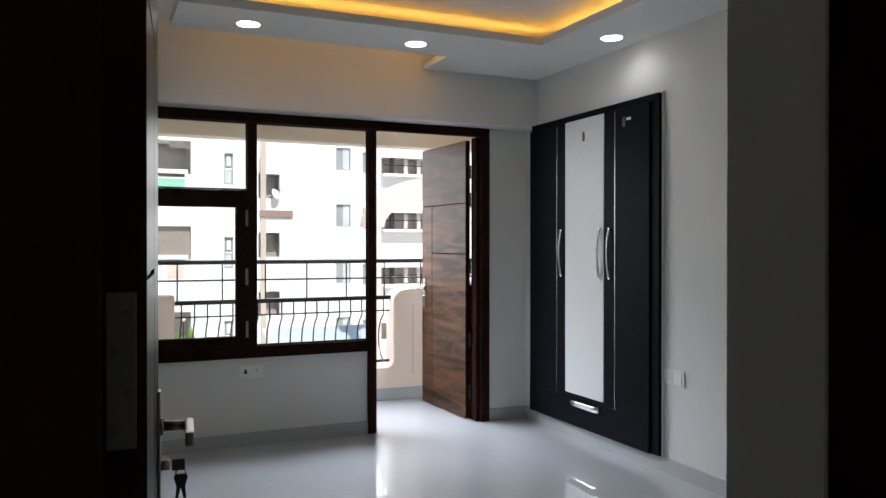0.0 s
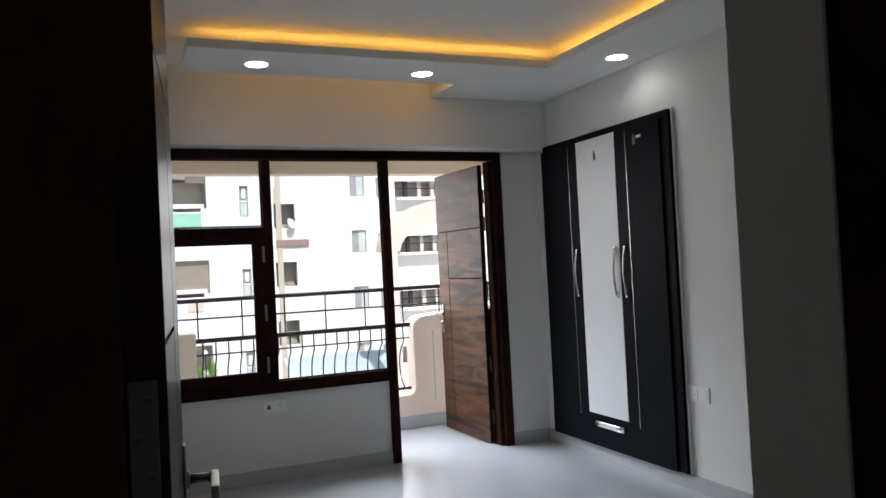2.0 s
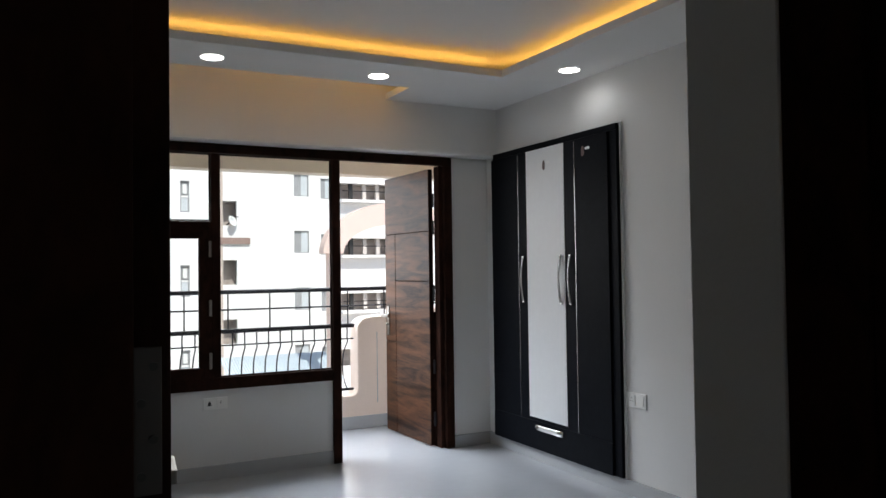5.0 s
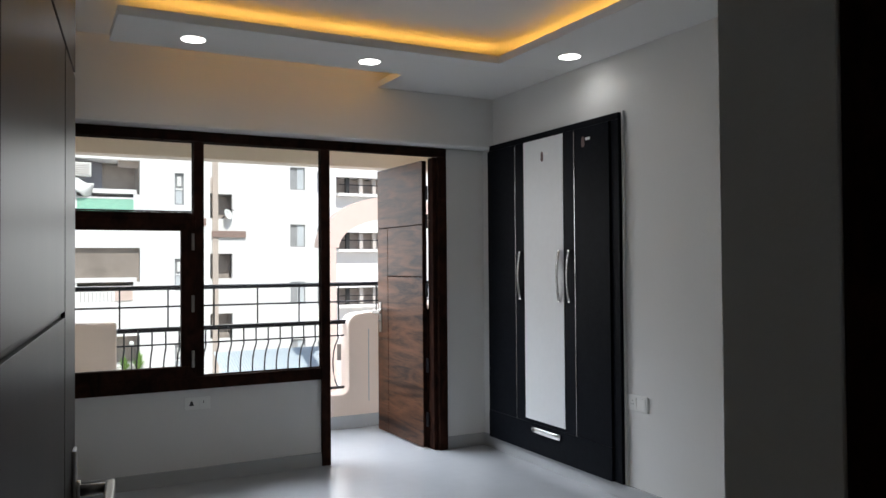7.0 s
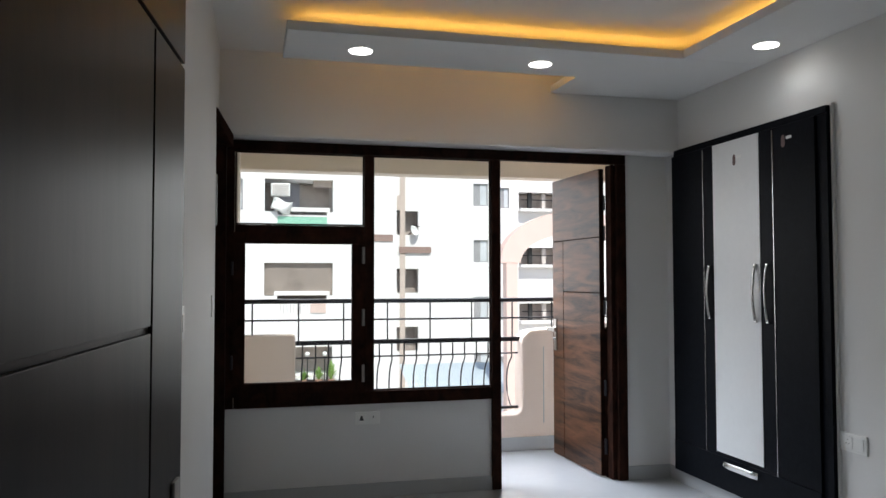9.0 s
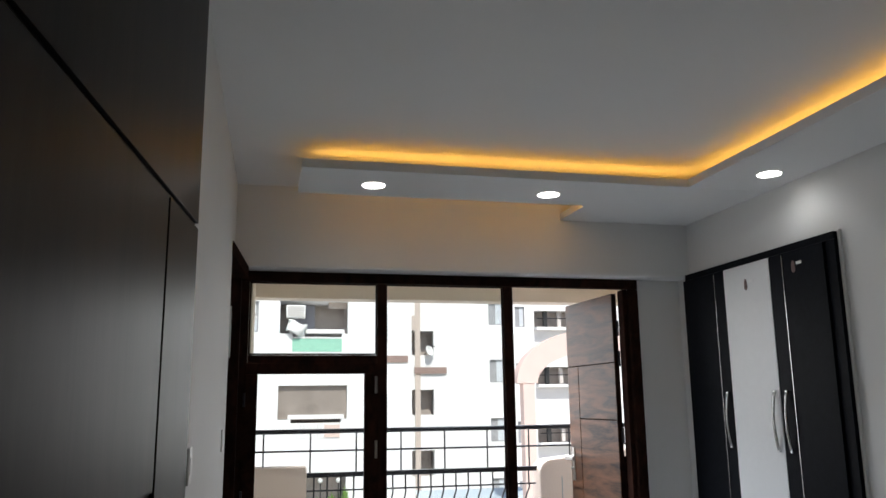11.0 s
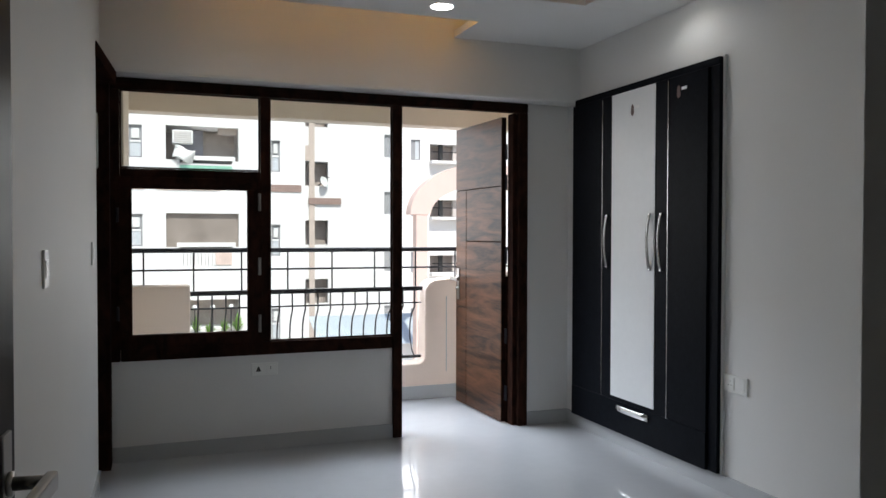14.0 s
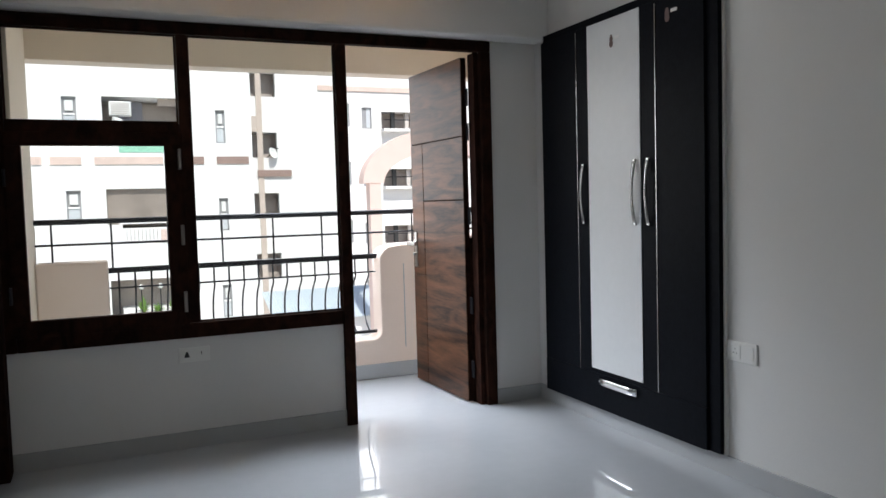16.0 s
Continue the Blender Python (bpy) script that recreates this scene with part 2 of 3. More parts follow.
# window and door frame
win = thing("window_1", pose(0, 0, 0), "dark stained wooden window frame with fixed panes and a side sash", "window", kind="structure")
for n, b in (("frame_head", (FX0, FX1, FY, FY + 0.05, 2.047, FTOP)), ("frame_jamb", (FX0, -0.118, FY, FY + 0.05, 0.556, 2.045)), ("jamb_foot", (FX0, -0.163, FY, FY + 0.10, 0, 0.554)),
             ("mullion", (0.637, 0.686, FY, FY + 0.05, 0.632, 2.045)), ("door_post", (1.433, 1.491, FY - 0.005, FY + 0.05, 0, 2.045)),
             ("frame_jamb", (2.287, FX1, FY, FY + 0.10, 0, 2.045)), ("frame_rebate", (2.257, 2.285, FY + 0.03, FY + 0.108, 0, 2.045)),
             ("window_sill", (-0.116, 1.431, FY, FY + 0.05, 0.556, 0.63)), ("transom", (-0.116, 0.635, FY, FY + 0.05, 1.555, 1.615))):
    part(n, slab(*b, 0.004), FRAME, win)
# glazing beads round the fixed panes
for x0, x1, z0, z1 in ((-0.116, 0.635, 1.617, 2.045), (0.688, 1.431, 0.632, 2.045)):
    for b in ((x0, x1, z0, z0 + 0.009), (x0, x1, z1 - 0.009, z1), (x0, x0 + 0.009, z0 + 0.009, z1 - 0.009), (x1 - 0.009, x1, z0 + 0.009, z1 - 0.009)):
        part("glazing_bead", slab(b[0], b[1], FY + 0.014, FY + 0.026, b[2], b[3], 0.002), FRAME, win)
# added dark strip that blocks the lower part of the door's hinge-side slit
part("slit_filler", slab(2.2505, 2.284, FY + 0.110, FY + 0.124, 0, 0.98, 0.001), FRAME, win)
part("niche_post", slab(-0.324, -0.162, 4.275, FY - 0.002, 0, FTOP, 0.004), FRAME, win)
bm = slab(-0.32, -0.20, 3.985, 4.27, 2.13, 2.20, 0.003)
for v in bm.verts:
    if v.co.y > 4.1:
        v.co.z -= 0.09
        if v.co.x > -0.25:
            v.co.x += 0.076
part("niche_head", bm, FRAME, win)
part("niche_leaf", slab(-0.318, -0.29, 4.0, 4.273, 0.01, 2.12, 0.002), FRAME, win)
part("niche_hinge", tube([(-0.204, 4.006, 1.58), (-0.204, 4.006, 1.85)], 0.006, 8), CHROME, win, "steel hinge")
for b in ((-0.116, 0.637, 1.615, 2.047), (0.686, 1.433, 0.63, 2.047)):
    part("pane", slab(b[0] - 0.003, b[1] + 0.003, FY + 0.028, FY + 0.033, b[2] - 0.003, b[3] + 0.003), GLASS, win).visible_shadow = False
sash = part("sash", slab(-0.128, 0.645, FY - 0.004, FY + 0.040, 0.622, 0.698, 0.004), FRAME, win)
for b in ((-0.128, 0.645, 1.505, 1.57), (-0.128, -0.056, 0.697, 1.507), (0.562, 0.645, 0.697, 1.507)):
    part("sash_rail", slab(b[0], b[1], FY - 0.004, FY + 0.040, b[2] + 0.001, b[3] - 0.001, 0.004), FRAME, sash)
part("sash_pane", slab(-0.060, 0.566, FY + 0.020, FY + 0.025, 0.694, 1.508), GLASS, sash).visible_shadow = False
for z in (0.74, 1.07, 1.44):
    part("hinge", tube([(0.628, FY - 0.010, z - 0.05), (0.628, FY - 0.010, z + 0.05)], 0.009, 10), NICKEL, sash, "steel hinge")
for z in (0.82, 1.36):
    part("hinge", tube([(-0.128, FY - 0.008, z - 0.04), (-0.128, FY - 0.008, z + 0.04)], 0.007, 10), IRON, sash, "dark hinge")

# doors
def door(name, width, height, label, mat, m, face, grooves, drop):
    """A leaf built of panels whose joints are grooves; the visible face lies at y = face."""
    d = thing(name, m, label, "door", kind="structure")
    y0, y1 = (0.006, 0.036) if face == 0 else (0.0, 0.030)
    part("core", slab(0, width, y0, y1, 0.008, height, 0.001), FRAME if face else mat, d)
    f0, f1 = (0.0, 0.006) if face == 0 else (0.030, 0.036)
    zu, zl, xv, g = *grooves, 0.0045 if face == 0 else 0.004
    for b in ((0, width, zu + g, height), (xv + g, width, drop, zu - g), (0, xv - g, zl + g, zu - g), (0, xv - g, 0.008, zl - g)):
        part("panel", slab(b[0] + 0.0005, b[1] - 0.0005, f0, f1, b[2], b[3], 0.0008), mat, d)
    if drop > 0.05:
        part("panel", slab(xv + 0.001, width - 0.0005, f0, f1, 0.008, drop - g, 0.0008), mat, d)
    return d


def lever_lock(parent, x, z, y, side, key=False):
    """A long plate with a lever and a lock, on the face at y, proud towards side."""
    def bar(y0, y1, r, bm=None):
        return tube([(x, y + side * y0, z), (x, y + side * y1, z)], r, 14, bm)
    plate = part("lock_plate", slab(x - 0.02, x + 0.02, min(y, y + side * 0.006), max(y, y + side * 0.006), z - 0.16, z + 0.07, 0.002), NICKEL, parent, "steel lock plate")
    part("lever_neck", bar(0.004, 0.012, 0.017, bar(0.004, 0.052, 0.0095)), NICKEL, plate, smooth=True)
    part("lever", slab(x - 0.115, x + 0.014, y + side * 0.058 - 0.008, y + side * 0.058 + 0.008, z - 0.015, z + 0.011, 0.004), NICKEL, plate, "steel lever handle")
    part("cylinder", tube([(x, y + side * 0.004, z - 0.075), (x, y + side * 0.022, z - 0.075)], 0.010, 14), NICKEL, plate, smooth=True)
    if key:
        part("key", slab(x - 0.002, x + 0.002, y + side * 0.036 - 0.014, y + side * 0.036 + 0.010, z - 0.087, z - 0.065, 0.002), GUNMETAL, plate, "small steel key")
        ring = [(0.009 * math.cos(a), 0.009 * math.sin(a)) for a in (radians(30 * k) for k in range(13))]
        part("key_ring", tube([(x, y + side * 0.042 + u, z - 0.092 + v) for u, v in ring], 0.0014, 6), GUNMETAL, plate)
        fob = [(-0.013, -0.100), (-0.010, -0.094), (0.010, -0.094), (0.013, -0.100), (0.008, -0.118), (0.010, -0.140), (0.005, -0.141), (0.0, -0.120), (-0.005, -0.141), (-0.010, -0.140), (-0.008, -0.118)]
        tag = prism(fob, -0.003, 0.003)
        bmesh.ops.transform(tag, matrix=Matrix.Translation((x, y + side * 0.042, z)) @ Matrix.Rotation(radians(90), 4, "Z"), verts=tag.verts[:])
        part("key_tag", tag, DARKPART, plate, "black key tag with two keys")


d1 = door("door_1", 0.74, 2.03, "brown veneered balcony door with grooved panels, standing open", LEAF, pose(2.252, 4.52, 0, 0, 0, 92.4), 1, (1.576, 1.205, 0.56), 0.72)
lever_lock(d1, 0.695, 0.93, 0.036, 1)
for z in (0.20, 0.58, 1.11, 1.60, 1.80):
    part("hinge", slab(-0.028, 0.0, 0.004, 0.012, z - 0.05, z + 0.05, 0.001), IRON, d1, "dark steel hinge")
d2 = door("door_2", 0.842, 2.05, "dark brown veneered entrance door, standing open", DARKLEAF, pose(-0.219, 0.228, 0, 0, 0, 84.2), 0, (1.632, 1.225, 0.63), 0.0)
lever_lock(d2, 0.787, 0.921, 0.0, -1, True)
fr = thing("door_frame", pose(0, 0, 0), "dark wooden frame of the entrance door", "door frame", kind="structure")
part("frame_jamb", slab(-0.275, -0.215, 0.035, 0.225, 0, 2.12, 0.003), FRAME, fr)
part("architrave", slab(-0.42, -0.246, -0.002, 0.028, 0, 2.2, 0.003), FRAME, fr)
part("architrave", slab(0.60, 0.78, -0.03, -0.002, 0, 2.2, 0.003), FRAME, fr)
part("frame_jamb", slab(0.590, 0.635, 0.0, 0.117, 0, 2.12, 0.003), FRAME, fr)
part("frame_head", slab(-0.215, 0.590, 0.035, 0.117, 2.06, 2.12, 0.003), FRAME, fr)
hinge = part("hinge", slab(-0.2435, -0.2225, 0.031, 0.0345, 1.122, 1.236, 0.001), GUNMETAL, fr, "dark steel hinge plate")
for k, z in enumerate((1.137, 1.165, 1.193, 1.221)):
    part("screw", tube([(-0.238 + 0.009 * (k % 2), 0.0295, z), (-0.238 + 0.009 * (k % 2), 0.032, z)], 0.0035, 10), DARKPART, hinge)
structure("wall_reveal", slab(0.587, 0.635, 0.119, YN, 0, 2.12, 0.002), WALL, "white painted reveal beside the entrance", "wall")

# wardrobe
ward = thing("wardrobe", pose(0, 0, 0), "black laminate built-in wardrobe with a white centre panel", "wardrobe")
part("carcass", slab(2.632, XR, 2.893, 4.28, 0.088, 2.10, 0.002), BLACK, ward)
part("top_board", slab(2.622, XR, 2.893, 4.262, 2.085, 2.122, 0.002), BLACK, ward)
part("side_board", slab(2.626, 2.634, 2.893, 2.958, 0.09, 2.083, 0.001), BLACK, ward)
part("drawer_front", slab(2.612, 2.632, 2.962, 4.275, 0.09, 0.2755, 0.001), BLACK, ward, "black drawer front")
doors = [part("door", slab(2.614, 2.632, a, b, 0.277, 2.082, 0.002), BLACK, ward) for a, b in ((3.924, 4.275), (3.281, 3.912), (2.962, 3.269))]
part("white_panel", slab(2.610, 2.6138, 3.386, 3.811, 0.300, 2.079, 0.0005), FROST, doors[1], "white satin panel")
for y in (3.918, 3.275):
    part("edge_strip", slab(2.611, 2.630, y - 0.0032, y + 0.0032, 0.277, 2.07, 0.001), STEEL, ward, "silver edge strip")


def bow_handle(parent, y, z0, z1, across=False):
    """A flat bow handle with two feet, upright or lying."""
    n, pts = 12, []
    own = bmesh.new()
    rows = []
    for k in range(n + 1):
        u = k / n
        out = 0.006 + (0.010 * min(1.0, 6 * u, 6 * (1 - u)) if across else 0.019 * math.sin(math.pi * u) ** 0.8)
        a = z0 + (z1 - z0) * u
        w = 0.020 if across else 0.0085 + 0.004 * abs(2 * u - 1)
        quad = ((out, -w), (out + 0.005, -w * 0.8), (out + 0.005, w * 0.8), (out, w))
        rows.append([own.verts.new((2.613 - o, a if across else y + c, y + c if across else a)) for o, c in quad])
    for a, b in zip(rows, rows[1:]):
        for k in range(4):
            own.faces.new((a[k], a[(k + 1) % 4], b[(k + 1) % 4], b[k]))
    own.faces.new(rows[0]), own.faces.new(rows[-1][::-1])
    bmesh.ops.recalc_face_normals(own, faces=own.faces[:])
    h = part("handle", own, CHROME if across else STEEL, parent, "polished steel bow handle", True)
    for a in (z0 + 0.008, z1 - 0.008):
        p, q = ((2.614, a, y), (2.600, a, y)) if across else ((2.614, y, a), (2.600, y, a))
        part("handle_foot", tube([p, q], 0.007, 10), CHROME, h)


for y in (3.855, 3.425, 3.325):
    bow_handle(doors[1], y, 1.06, 1.375)
bow_handle(ward, 0.240, 3.43, 3.74, True)
TAG = material("brown_label", (0.12, 0.07, 0.06), 0.5, vary=0.5, scale=60)
for y, z, w in ((3.60, 1.965, 0.018), (3.19, 2.0, 0.02)):
    face = 2.6097 if y > 3.4 else 2.6137
    curve = [(math.sin(a) * (w if math.cos(a) < 0.35 else w * 0.8) * (0.62 + 0.38 * abs(math.cos(a)) ** 0.5), 0.032 * math.cos(a)) for a in (radians(15 * k) for k in range(24))]
    own = prism(curve, -0.0012, 0.0)
    bmesh.ops.transform(own, matrix=Matrix.Translation((face, y, z)) @ Matrix.Rotation(radians(-90), 4, "Z"), verts=own.verts[:])
    st = tagged(part("sticker", own, TAG), "small brown and white paper label on the wardrobe door", "label", "door labels")
    part("print_bar", slab(2.6082 if y > 3.4 else 2.6122, 2.6096 if y > 3.4 else 2.6136, y - 0.065, y - w - 0.004, z + 0.005, z + 0.02), PLASTIC, st, "white printed bar")
tagged(part("wardrobe_trim", slab(2.644, XR, 2.879, 2.891, 0.085, 2.13, 0.002), WALL), "white painted bead beside the wardrobe", "trim", kind="structure")

# switches and sockets


def switch_plate(m, width, height, label, modules, group=""):
    """A plate in its own x, z plane, facing -y; modules: (x, width, height, kind)."""
    t = thing("switch_plate", m, label, "switch", group)
    p = part("plate", slab(-width / 2, width / 2, -0.0075, 0.0, -height / 2, height / 2, 0.003), PLATE, t)
    for x, w, h, kind in modules:
        r = part("rocker" if kind in ("switch", "slot") else "socket", slab(x - w / 2, x + w / 2, -0.0100, -0.0065, -h / 2, h / 2, 0.0015), PLATE, p)
        if kind == "socket":
            for dx, dz in ((0, 0.012), (-0.009, -0.006), (0.009, -0.006)):
                part("socket_hole", tube([(x + dx, -0.0105, dz), (x + dx, -0.0085, dz)], 0.0025, 8), GUNMETAL, r)
        if kind == "plug":
            part("socket_hole", prism([(x - 0.014, -0.012), (x + 0.014, -0.012), (x + 0.004, 0.016), (x - 0.004, 0.016)], -0.0110, -0.0095), DARKPART, r)
        if kind == "slot":
            part("indicator", slab(x - 0.002, x + 0.002, -0.0113, -0.0095, 0, h * 0.3), DARKPART, r)
    return t


switch_plate(pose(2.66, 2.80, 0.542, 0, 0, -90), 0.165, 0.085, "white socket and switch plate beside the wardrobe", ((-0.032, 0.055, 0.055, "socket"), (0.040, 0.05, 0.055, "switch")))
switch_plate(pose(0.658, YF, 0.470, 0, 0, 0), 0.15, 0.075, "white socket plate under the window", ((-0.036, 0.05, 0.05, "plug"), (0.034, 0.05, 0.05, "slot")))
switch_plate(pose(west(2.21), 2.21, 1.163, 0, 0, 90), 0.085, 0.105, "white light switch plate on the wall", ((-0.018, 0.028, 0.05, "switch"), (0.018, 0.028, 0.05, "switch")), "wall switches")
switch_plate(pose(west(3.72), 3.72, 1.168, 0, 0, 90), 0.085, 0.105, "white light switch plate on the wall", ((-0.018, 0.028, 0.05, "switch"), (0.018, 0.028, 0.05, "switch")), "wall switches")

# ceiling lights
for x, y in ((0.507, 3.655), (1.481, 3.672), (2.45, 3.088)):
    dl = thing("downlight", pose(x, y, ZD), "round white recessed ceiling downlight, lit", "downlight", "ceiling downlights")
    rim = disc(0.066, -0.003, 0.0)
    part("rim", rim, PLASTIC, dl)
    part("diffuser", disc(0.059, -0.005, -0.0032), DISC, dl, "glowing diffuser")
    lamp("downlight_lamp", "SPOT", look((x, y, ZD - 0.012), (x, y, 0)), 1.9, (0.93, 0.97, 1.0), cone=160)
for b in ((0.2, 2.3, 3.575, 3.585, ZD + 0.046), (2.345, 2.355, 0.5, 3.5, ZD + 0.046), (0.25, 1.76, 3.882, 3.887, ZD + 0.026)):
    tagged(part("led_strip", slab(b[0], b[1], b[2], b[3], b[4], b[4] + 0.006), STRIP), "warm yellow LED strip hidden above the dropped ceiling", "led strip", "cove strips")
lamp("cove_lamp", "AREA", look((1.25, 3.58, ZD + 0.056), (1.25, 3.58, 4)), 0.95, COVE, size=(2.1, 0.02))
lamp("cove_lamp", "AREA", look((2.35, 2.0, ZD + 0.056), (2.35, 2.0, 4)), 1.35, COVE, size=(0.02, 3.0))
lamp("cove_lamp", "AREA", look((1.0, 3.892, ZD + 0.03), (1.0, 4.27, ZD + 0.10)), 0.12, COVE, size=(1.5, 0.02))
lamp("cove_lamp", "AREA", look((1.68, 3.892, ZD + 0.03), (1.74, 4.27, ZD + 0.06)), 0.13, COVE, size=(0.15, 0.02))

# ---- balcony ----
PY = 5.42
structure("balcony_floor", slab(-0.3, 3.2, 4.56, PY + 0.18, -0.12, -0.002), FLOOR, "pale polished tile balcony floor", "floor")
structure("balcony_soffit", slab(-0.3, 3.2, 4.6, 5.80, 2.32, 2.45), CREAM, "cream painted balcony ceiling", "ceiling")
structure("balcony_lintel", slab(-0.3, 3.2, 5.64, 5.80, 2.11, 2.32, 0.008), CREAM, "cream painted lintel over the balcony", "beam")
structure("balcony_wall_west", slab(-0.3, -0.1, 4.57, 5.6, 0, 2.32, 0.01), CREAM, "cream rendered balcony side wall", "wall")
structure("balcony_wall_east", slab(3.0, 3.2, 4.57, 5.7, 0, 2.32), CREAM, "cream rendered balcony side wall", "wall")
r = 0.10
outline = [(3.0, 0.0), (3.0, 0.98), (2.45, 0.935)]
outline += [(1.995 + r + r * math.cos(a), 0.905 - r + r * math.sin(a)) for a in (radians(d) for d in range(90, 181, 15))]
outline += [(1.995 - 0.06 + 0.06 * math.cos(a), 0.33 + 0.06 * math.sin(a)) for a in (radians(d) for d in range(0, -91, -18))]
outline += [(0.29, 0.27), (0.29, 0.90), (-0.1, 0.90), (-0.1, 0.0)]
par = structure("balcony_parapet", prism(outline, PY, PY + 0.18), PEACH, "cream rendered balcony parapet with rounded piers", "parapet")
bv = par.modifiers.new("edge", "BEVEL")
bv.width, bv.segments, bv.limit_method = 0.012, 2, "ANGLE"
part("groove_line", slab(2.165, 2.171, PY - 0.0015, PY + 0.002, 0.2, 0.78), SKIRT, par)
structure("baseboard_balcony", slab(-0.1, 3.0, PY - 0.012, PY, 0, 0.10, 0.003), FLOOR, "pale tile skirting of the balcony", "baseboard")
rail = thing("balcony_railing", pose(0, 0, 0), "dark iron balcony railing with bellied balusters", "railing")
RY = PY + 0.10
part("top_rail", tube([(-0.1, RY, 1.139), (3.0, RY, 1.139)], 0.017, 10), IRON, rail)
part("mid_rail", tube([(-0.1, RY, 1.003), (3.0, RY, 0.998)], 0.007, 8), IRON, rail)
part("lower_rail", slab(0.27, 2.02, RY - 0.02, RY + 0.02, 0.82, 0.853, 0.004), IRON, rail)
part("thin_rail", tube([(0.29, RY, 0.728), (2.0, RY, 0.728)], 0.006, 8), IRON, rail)
part("bottom_rail", slab(0.29, 2.0, RY - 0.014, RY + 0.014, 0.302, 0.322, 0.003), IRON, rail)
for k in range(9):
    x = -0.010 + 0.3268 * k
    part("post", tube([(x, RY, 0.85 if 0.3 < x < 2.0 else 0.895), (x, RY, 1.135)], 0.006, 8), IRON, rail)
shape = [(0.0, 0.825), (0.0, 0.728), (-0.012, 0.712), (0.004, 0.69), (0.06, 0.645), (0.10, 0.585), (0.118, 0.51), (0.11, 0.43), (0.07, 0.36), (0.025, 0.325), (0.0, 0.314)]
first = part("baluster", tube([(0, o, z) for o, z in shape], 0.006, 8), IRON, rail, smooth=True)
first.location = (0.346, RY, 0)
for k in range(1, 18):
    b = first.copy()
    scene.collection.objects.link(b)
    b.location = (0.346 + 0.0939 * k, RY, 0)

# ---- the buildings opposite ----
structure("ground", slab(-400, 400, 6.0, 900, -7.4, -7.2), material("paving", (0.5, 0.48, 0.45), 0.9, vary=0.15, scale=0.5), "pale paved yard between the buildings", "ground")
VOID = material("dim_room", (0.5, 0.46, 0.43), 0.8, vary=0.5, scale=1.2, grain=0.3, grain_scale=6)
# dusty glass, with the dark inside of the wide openings put into its colour
DUSTY_DIM = material("dusty_dim_window", (0.36, 0.31, 0.28), 0.3, vary=0.6, scale=1.3, grain=0.4, grain_scale=4)
PALE = material("pale_pane", (0.6, 0.63, 0.66), 0.2, vary=0.15, scale=2)
PANE = material("tinted_pane", (0.34, 0.34, 0.35), 0.15, vary=0.4, scale=1.5)
BAND = material("brick_brown_band", (0.3, 0.21, 0.18), 0.85, vary=0.2, scale=2, grain=0.4)
LIGHTBAND = material("pale_pink_band", (0.64, 0.5, 0.44), 0.85, vary=0.25, scale=2, grain=0.5, grain_scale=5)
TAN = material("tan_render", (0.58, 0.49, 0.43), 0.85, vary=0.08, scale=1.5)
GREEN = material("green_net", (0.26, 0.5, 0.38), 0.8, vary=0.5, scale=14, grain=0.5, grain_scale=30)
ROOF = material("blue_sheet", (0.62, 0.68, 0.72), 0.45, 0.2, vary=0.1, scale=2)
LEAVES = material("leaf_green", (0.24, 0.40, 0.10), 0.6, vary=0.5, scale=20)


def pierced(x0, x1, y0, y1, z0, z1, holes):
    """A wall with openings: the cells of a grid through all their edges, less the openings."""
    xs = sorted({x0, x1, *[h[0] for h in holes], *[h[1] for h in holes]})
    zs = sorted({z0, z1, *[h[2] for h in holes], *[h[3] for h in holes]})
    bm = bmesh.new()
    for za, zb in zip(zs, zs[1:]):
        for xa, xb in zip(xs, xs[1:]):
            if not any(h[0] <= xa < h[1] and h[2] <= za < h[3] for h in holes):
                slab(xa, xb, y0, y1, za, zb, 0, bm)
    bmesh.ops.remove_doubles(bm, verts=bm.verts[:], dist=0.0005)
    return bm


